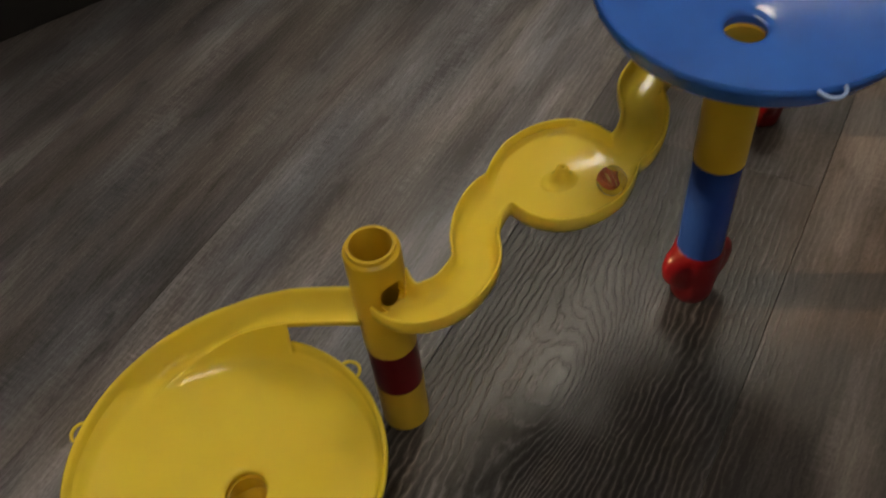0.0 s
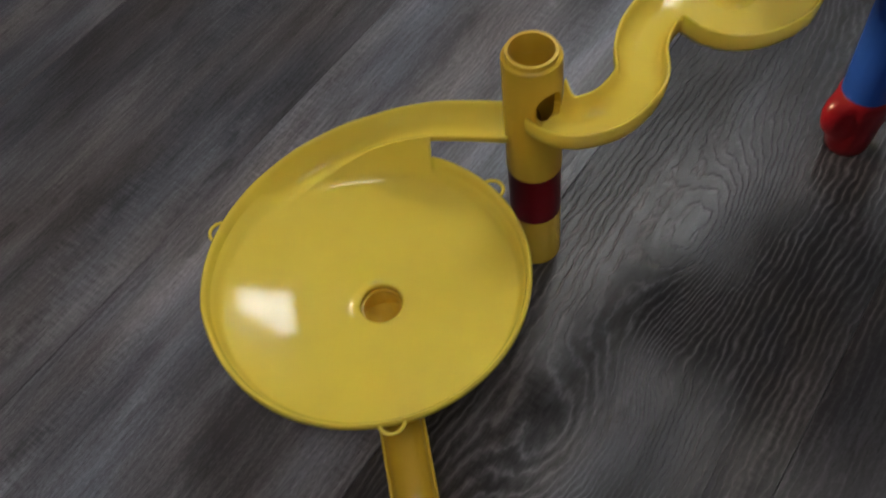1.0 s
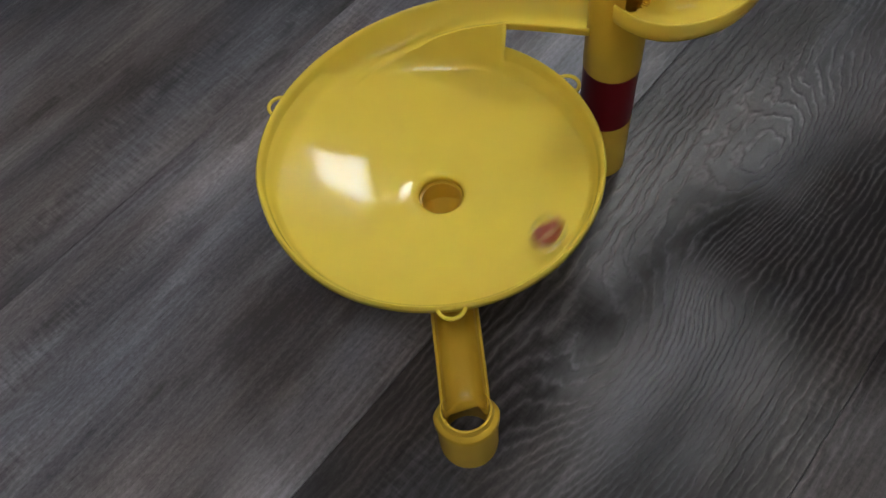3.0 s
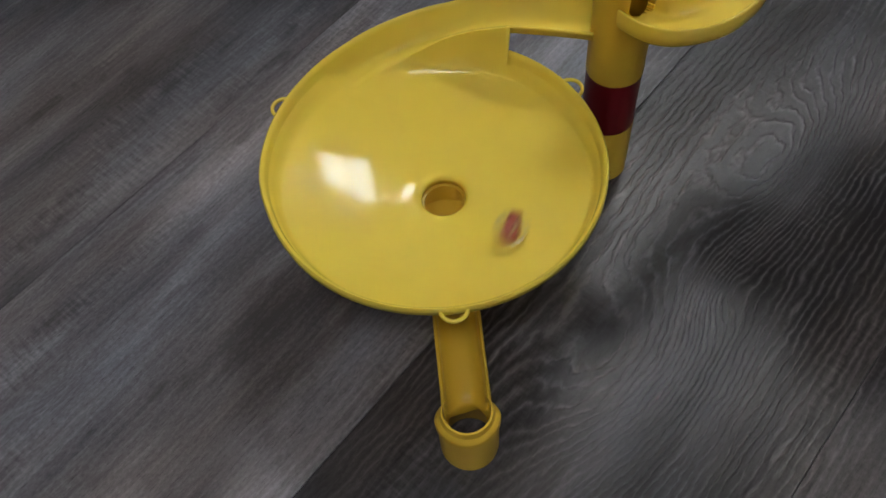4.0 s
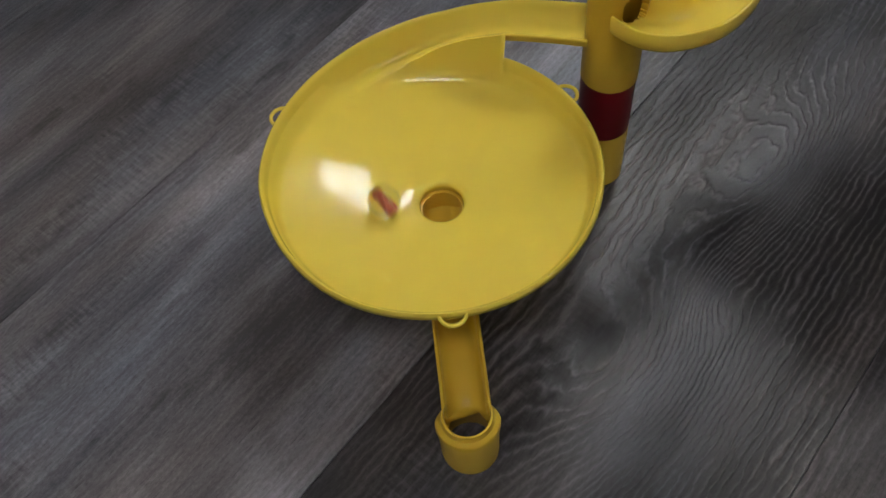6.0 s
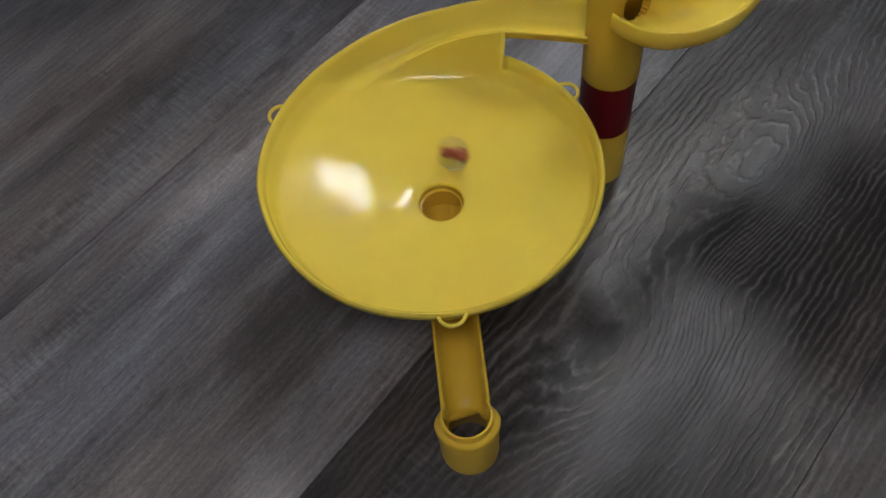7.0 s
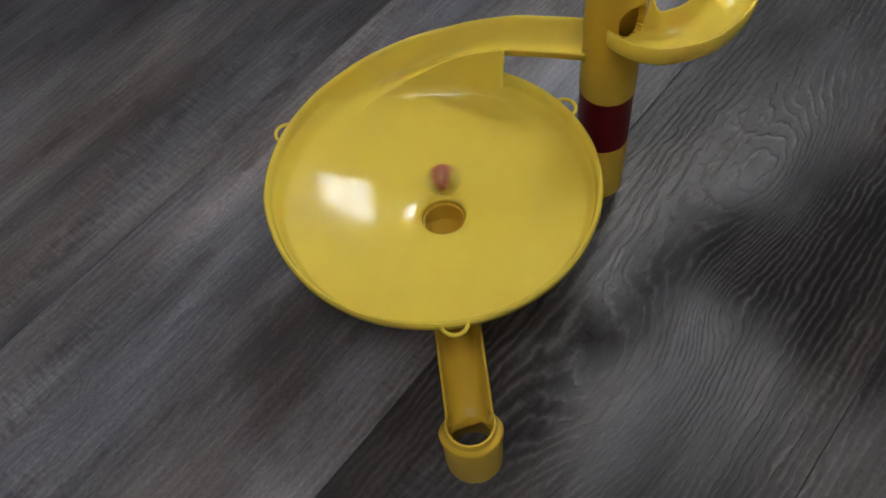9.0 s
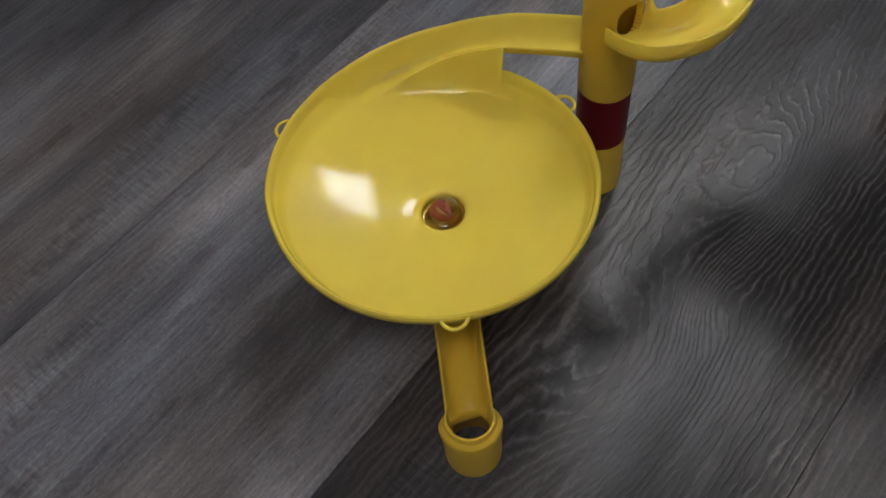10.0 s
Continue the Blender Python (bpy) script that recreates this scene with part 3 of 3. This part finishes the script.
def foot(at, turn, label):
    thing = empty("tower_foot", label, "toy foot", "marble run feet", at=(*at, 0))
    bm = bmesh.new()
    sections = []
    for z, swell, core in ((0.0, 0.0, 0.0125), (0.003, 0.05, 0.0138), (0.010, 0.15, 0.0146), (0.017, 0.45, 0.0152), (0.023, 0.90, 0.0156), (0.029, 1.10, 0.0158), (0.036, 1.15, 0.0160),
                           (0.042, 0.95, 0.0164), (0.0460, 0.55, 0.0165), (0.0480, 0.15, 0.0162), (0.0500, 0.0, 0.0152)):
        loop = []
        for k in range(96):
            a = 2 * math.pi * k / 96
            lobe = max(0.0, math.cos(2.0 * (a - turn))) ** 2.0
            loop.append(((core + 0.0085 * lobe * swell) * math.cos(a), (core + 0.0085 * lobe * swell) * math.sin(a), z))
        sections.append(loop)
    loft(sections, bm)
    part("base", bm, RED, thing, "lobed dark red plastic base")
    return thing


def blue_tower():
    foot(TOWER, radians(8), "lobed dark red plastic foot under a blue tube")
    thing = empty("tower_column", "blue and yellow plastic tube column plugged into a red foot", "toy column", "marble run pieces", at=(*TOWER, 0))
    part("blue_tube", tube(0.0152, 0.0122, 0.0500, 0.1300, rise=0.03), SHADED_BLUE, thing, "blue plastic tube section with its shade in the colour")

    def gone(a, z):
        return ((a - radians(112)) / radians(42)) ** 2 + ((z - 0.1870) / 0.0125) ** 2 < 1
    part("yellow_tube", tube(0.0154, 0.0122, 0.1300, 0.2140, gone, 96, 0.002), SHADED_AMBER, thing, "upright yellow tube section")
    dish = empty("funnel_dish", "round glossy blue plastic marble-run funnel dish on a tube tower", "toy funnel", "marble run pieces", at=(TOWER[0] + 0.001, TOWER[1] + 0.0065, 0.1545))
    dish.rotation_euler = (radians(2.4), radians(0.3), 0)      # the dish sits a little askew on its tube
    bowl = thicken(part("bowl", dish_surface(False), BLUE, dish, "glossy blue funnel bowl with a centre hole"), 0.0016)
    part("stem", revolve([(0.0138, 0.0645), (0.0138, 0.0560), (0.0120, 0.0550), (0.0120, 0.0150), (0.0108, 0.0150), (0.0112, 0.0640)]), BLUE, dish)
    for deg in (-94, 26, 146):
        ear(bowl, PALE_BLUE, deg, 0.0806, 0.0935, "pale moulded blue loop")
    foot((0.440, 0.240), radians(60), "dark red plastic foot of a further tower")


def cabinet():
    thing = empty("cabinet", "near-black low cabinet standing on the laminate floor", "cabinet")
    a, b = Vector((-0.75, 0.36)), Vector((0.02, 0.64))
    d = (b - a)
    m = Matrix.Translation((a.x, a.y, 0)) @ Matrix.Rotation(math.atan2(d.y, d.x), 4, "Z")
    for name, dims in (("plinth", (0.01, d.length - 0.01, 0.02, 0.36, 0.0, 0.07)), ("body", (0.0, d.length, 0.0, 0.38, 0.07, 0.30))):
        bm = bmesh.new()
        box(bm, *dims, m, 0.003)
        part(name, bm, DARK, thing, "", False)
    return thing


# ---- the marble ----
MARBLE_R = 0.0083


def marble():
    thing = empty("marble", "clear glass marble with a red swirl rolling in the yellow dish", "marble")
    bm = bmesh.new()
    bmesh.ops.create_icosphere(bm, subdivisions=4, radius=MARBLE_R)
    part("glass_ball", bm, MARBLE_GLASS, thing, "clear glass ball")
    for name, mat, turn, wide, label in (("red_swirl", SWIRL_RED, 0.0, 0.0037, "twisted red vane"), ("cream_swirl", SWIRL_WHITE, math.pi / 2, 0.0020, "twisted cream vane")):
        sections = []
        for k in range(17):
            z = -0.0062 + 0.0124 * k / 16
            w = wide * math.sqrt(max(1 - (z / 0.0066) ** 2, 0.02))
            a = turn + 1.7 * k / 16
            e, f = Vector((math.cos(a), math.sin(a), 0)), Vector((-math.sin(a), math.cos(a), 0))
            t = 0.0016
            sections.append([Vector((0, 0, z)) + p for p in (e * w, e * w * 0.5 + f * t, -e * w * 0.5 + f * t, -e * w, -e * w * 0.5 - f * t, e * w * 0.5 - f * t)])
        part(name, loft(sections), mat, thing, label)
    return thing


FUNNEL, CHUTE, COLUMN_OB, TRACK = yellow_dish(), chute(), column(), s_track()
blue_tower()
cabinet()
MARBLE = marble()


# ---- floorboards ----
def boards():
    width, length, gap = 0.2015, 1.28, 0.00018
    u0, u1, v0, v1 = ROOM
    first = 0.1862
    ends = {-2: 0.415}                        # where a board's end falls
    meshes = {}
    shift = {-1: -0.0085, -2: 0.0008}         # two joints that lie a little off the even spacing
    k0, k1 = math.floor((v0 - first) / width), math.ceil((v1 - first) / width)
    for k in range(k0, k1):
        a, b = max(first + k * width + shift.get(k, 0), v0), min(first + (k + 1) * width + shift.get(k + 1, 0), v1)
        if b - a < 0.01:
            continue
        start = ends.get(k, 0.86 + 0.05 * ((k * 7) % 3))
        j = start - math.ceil((start - u0) / length) * length
        while j < u1:
            c, d = max(j, u0), min(j + length, u1)
            if d - c > 0.01:
                key = (round(d - c, 3), round(b - a, 3), max(k, -3) if k > -4 else -1)
                if key not in meshes:
                    bm = bmesh.new()
                    w, l = (b - a) / 2 - gap, (d - c) / 2 - gap
                    box(bm, -l, l, -w, w, -FLOOR_T, 0.0, None, 0.0003)
                    me = bpy.data.meshes.new("plank")
                    bmesh.ops.recalc_face_normals(bm, faces=bm.faces)
                    bm.to_mesh(me)
                    bm.free()
                    me.materials.append({-3: BROWN_BOARD, -2: FIGURED_BOARD, -1: LIT_PALE_BOARD}.get(k, BOARD))
                    meshes[key] = me
                ob = new("plank", meshes[key])
                ob.matrix_world = TURNED @ Matrix.Translation(((c + d) / 2, (a + b) / 2, 0))
                ob.parent = FLOOR
            j += length


boards()

# ---- what moves ----
# on the track, through the column and down the ramp: seconds and place
WAY_IN = [
    (0.0, 0.2315, 0.0700, 0.1610), (0.1, 0.2195, 0.0651, 0.1605), (0.2, 0.1973, 0.0600, 0.1600), (0.3, 0.1727, 0.0830, 0.1555), (0.4, 0.1592, 0.0780, 0.1525),
    (0.5, 0.1500, 0.0575, 0.1480), (0.6, 0.1367, 0.0450, 0.1440), (0.7, 0.1131, 0.0410, 0.1385), (0.8, 0.1005, 0.0540, 0.1360), (0.9, 0.0970, 0.0610, 0.1250),
    (1.0, 0.0930, 0.0620, 0.1180), (1.1, 0.0777, 0.0685, 0.1165), (1.2, 0.0545, 0.0780, 0.1130), (1.3, 0.0287, 0.0830, 0.1080), (1.4, -0.0203, 0.0760, 0.0970),
]
# round the dish: seconds, bearing and distance from the hole
ROUND = [
    (1.5, 162, 0.0777), (1.6, 198, 0.0761), (1.7, 233, 0.0669), (1.8, 276, 0.0626), (1.9, 316, 0.0646), (2.0, 334, 0.0697), (2.1, 370, 0.0694),
    (2.2, 415, 0.0734), (2.3, 452, 0.0721), (2.4, 490, 0.0720), (2.5, 526, 0.0779), (2.6, 545, 0.0731), (2.7, 571, 0.0701), (3.8, 967, 0.0480),
    (3.9, 994, 0.0462), (4.0, 1034, 0.0447), (4.1, 1093, 0.0414), (4.2, 1141, 0.0428), (4.3, 1184, 0.0499), (4.4, 1215, 0.0598), (4.5, 1229, 0.0615),
    (4.6, 1254, 0.0570), (4.7, 1293, 0.0400), (4.8, 1353, 0.0282), (4.9, 1434, 0.0309), (5.0, 1483, 0.0427), (5.1, 1505, 0.0479), (5.2, 1535, 0.0486),
    (6.3, 2156, 0.0219), (6.4, 2197, 0.0289), (6.5, 2236, 0.0345), (6.6, 2305, 0.0267), (6.7, 2377, 0.0254), (6.8, 2436, 0.0235), (6.9, 2504, 0.0194),
    (7.0, 2589, 0.0239), (7.1, 2627, 0.0303), (7.2, 2678, 0.0267), (7.3, 2752, 0.0147), (7.4, 2856, 0.0194), (7.5, 2913, 0.0240), (7.6, 2978, 0.0229),
    (7.7, 3015, 0.0260), (7.8, 3068, 0.0218), (7.9, 3192, 0.0149), (8.0, 3288, 0.0206), (8.1, 3338, 0.0246), (8.2, 3397, 0.0182), (8.3, 3454, 0.0117),
    (8.4, 3565, 0.0115), (8.5, 3670, 0.0152), (8.6, 3739, 0.0189), (8.7, 3796, 0.0152), (8.8, 3909, 0.0111), (8.9, 4001, 0.0178), (9.0, 4043, 0.0169),
    (9.1, 4164, 0.0137), (9.2, 4253, 0.0089), (9.3, 4362, 0.0125), (9.4, 4440, 0.0178), (9.5, 4505, 0.0109), (9.6, 4599, 0.0086), (9.7, 4765, 0.0079),
    (9.8, 4938, 0.0060),
]


def marble_rows():
    ts, bear, dist = ([r[i] for r in ROUND] for i in range(3))
    rows, turn = [], 0.0

    def place(t):
        a, r = radians(float(np.interp(t, ts, bear))), float(np.interp(t, ts, dist))
        d = (math.degrees(a) + 180) % 360 - 180
        r = min(r, table(RAMP_R if d > 75 else RIM_R, d) - 0.0095)
        z = cone(max(r, HOLE_R)) + MARBLE_R * 1.04 + 8 * max(r - 0.066, 0) ** 2
        if r < HOLE_R:
            z -= 0.0035 * (1 - r / HOLE_R)
        return Vector((r * math.cos(a), r * math.sin(a), z))
    for t, x, y, z in WAY_IN:
        rows.append((t, Vector((x, y, z))))
    rows += [(round(k / 30, 4), place(k / 30)) for k in range(45, 295)]
    rows += [(9.85, Vector((0.002, -0.003, 0.0690))), (9.92, Vector((0.001, -0.001, 0.0650))), (10.0, Vector((0.0012, 0.0, 0.0645)))]
    out, last = [], None
    for t, p in rows:
        turn += 0.0 if last is None else min((t - last) * 400, 40)
        last = t
        out.append((t, Matrix.Translation(p) @ pose(0, 0, 0, 60 + 20 * math.sin(t * 5), 25 * math.sin(t * 3.1), turn)))
    return out


def motions():
    walk(MARBLE, marble_rows())


motions()
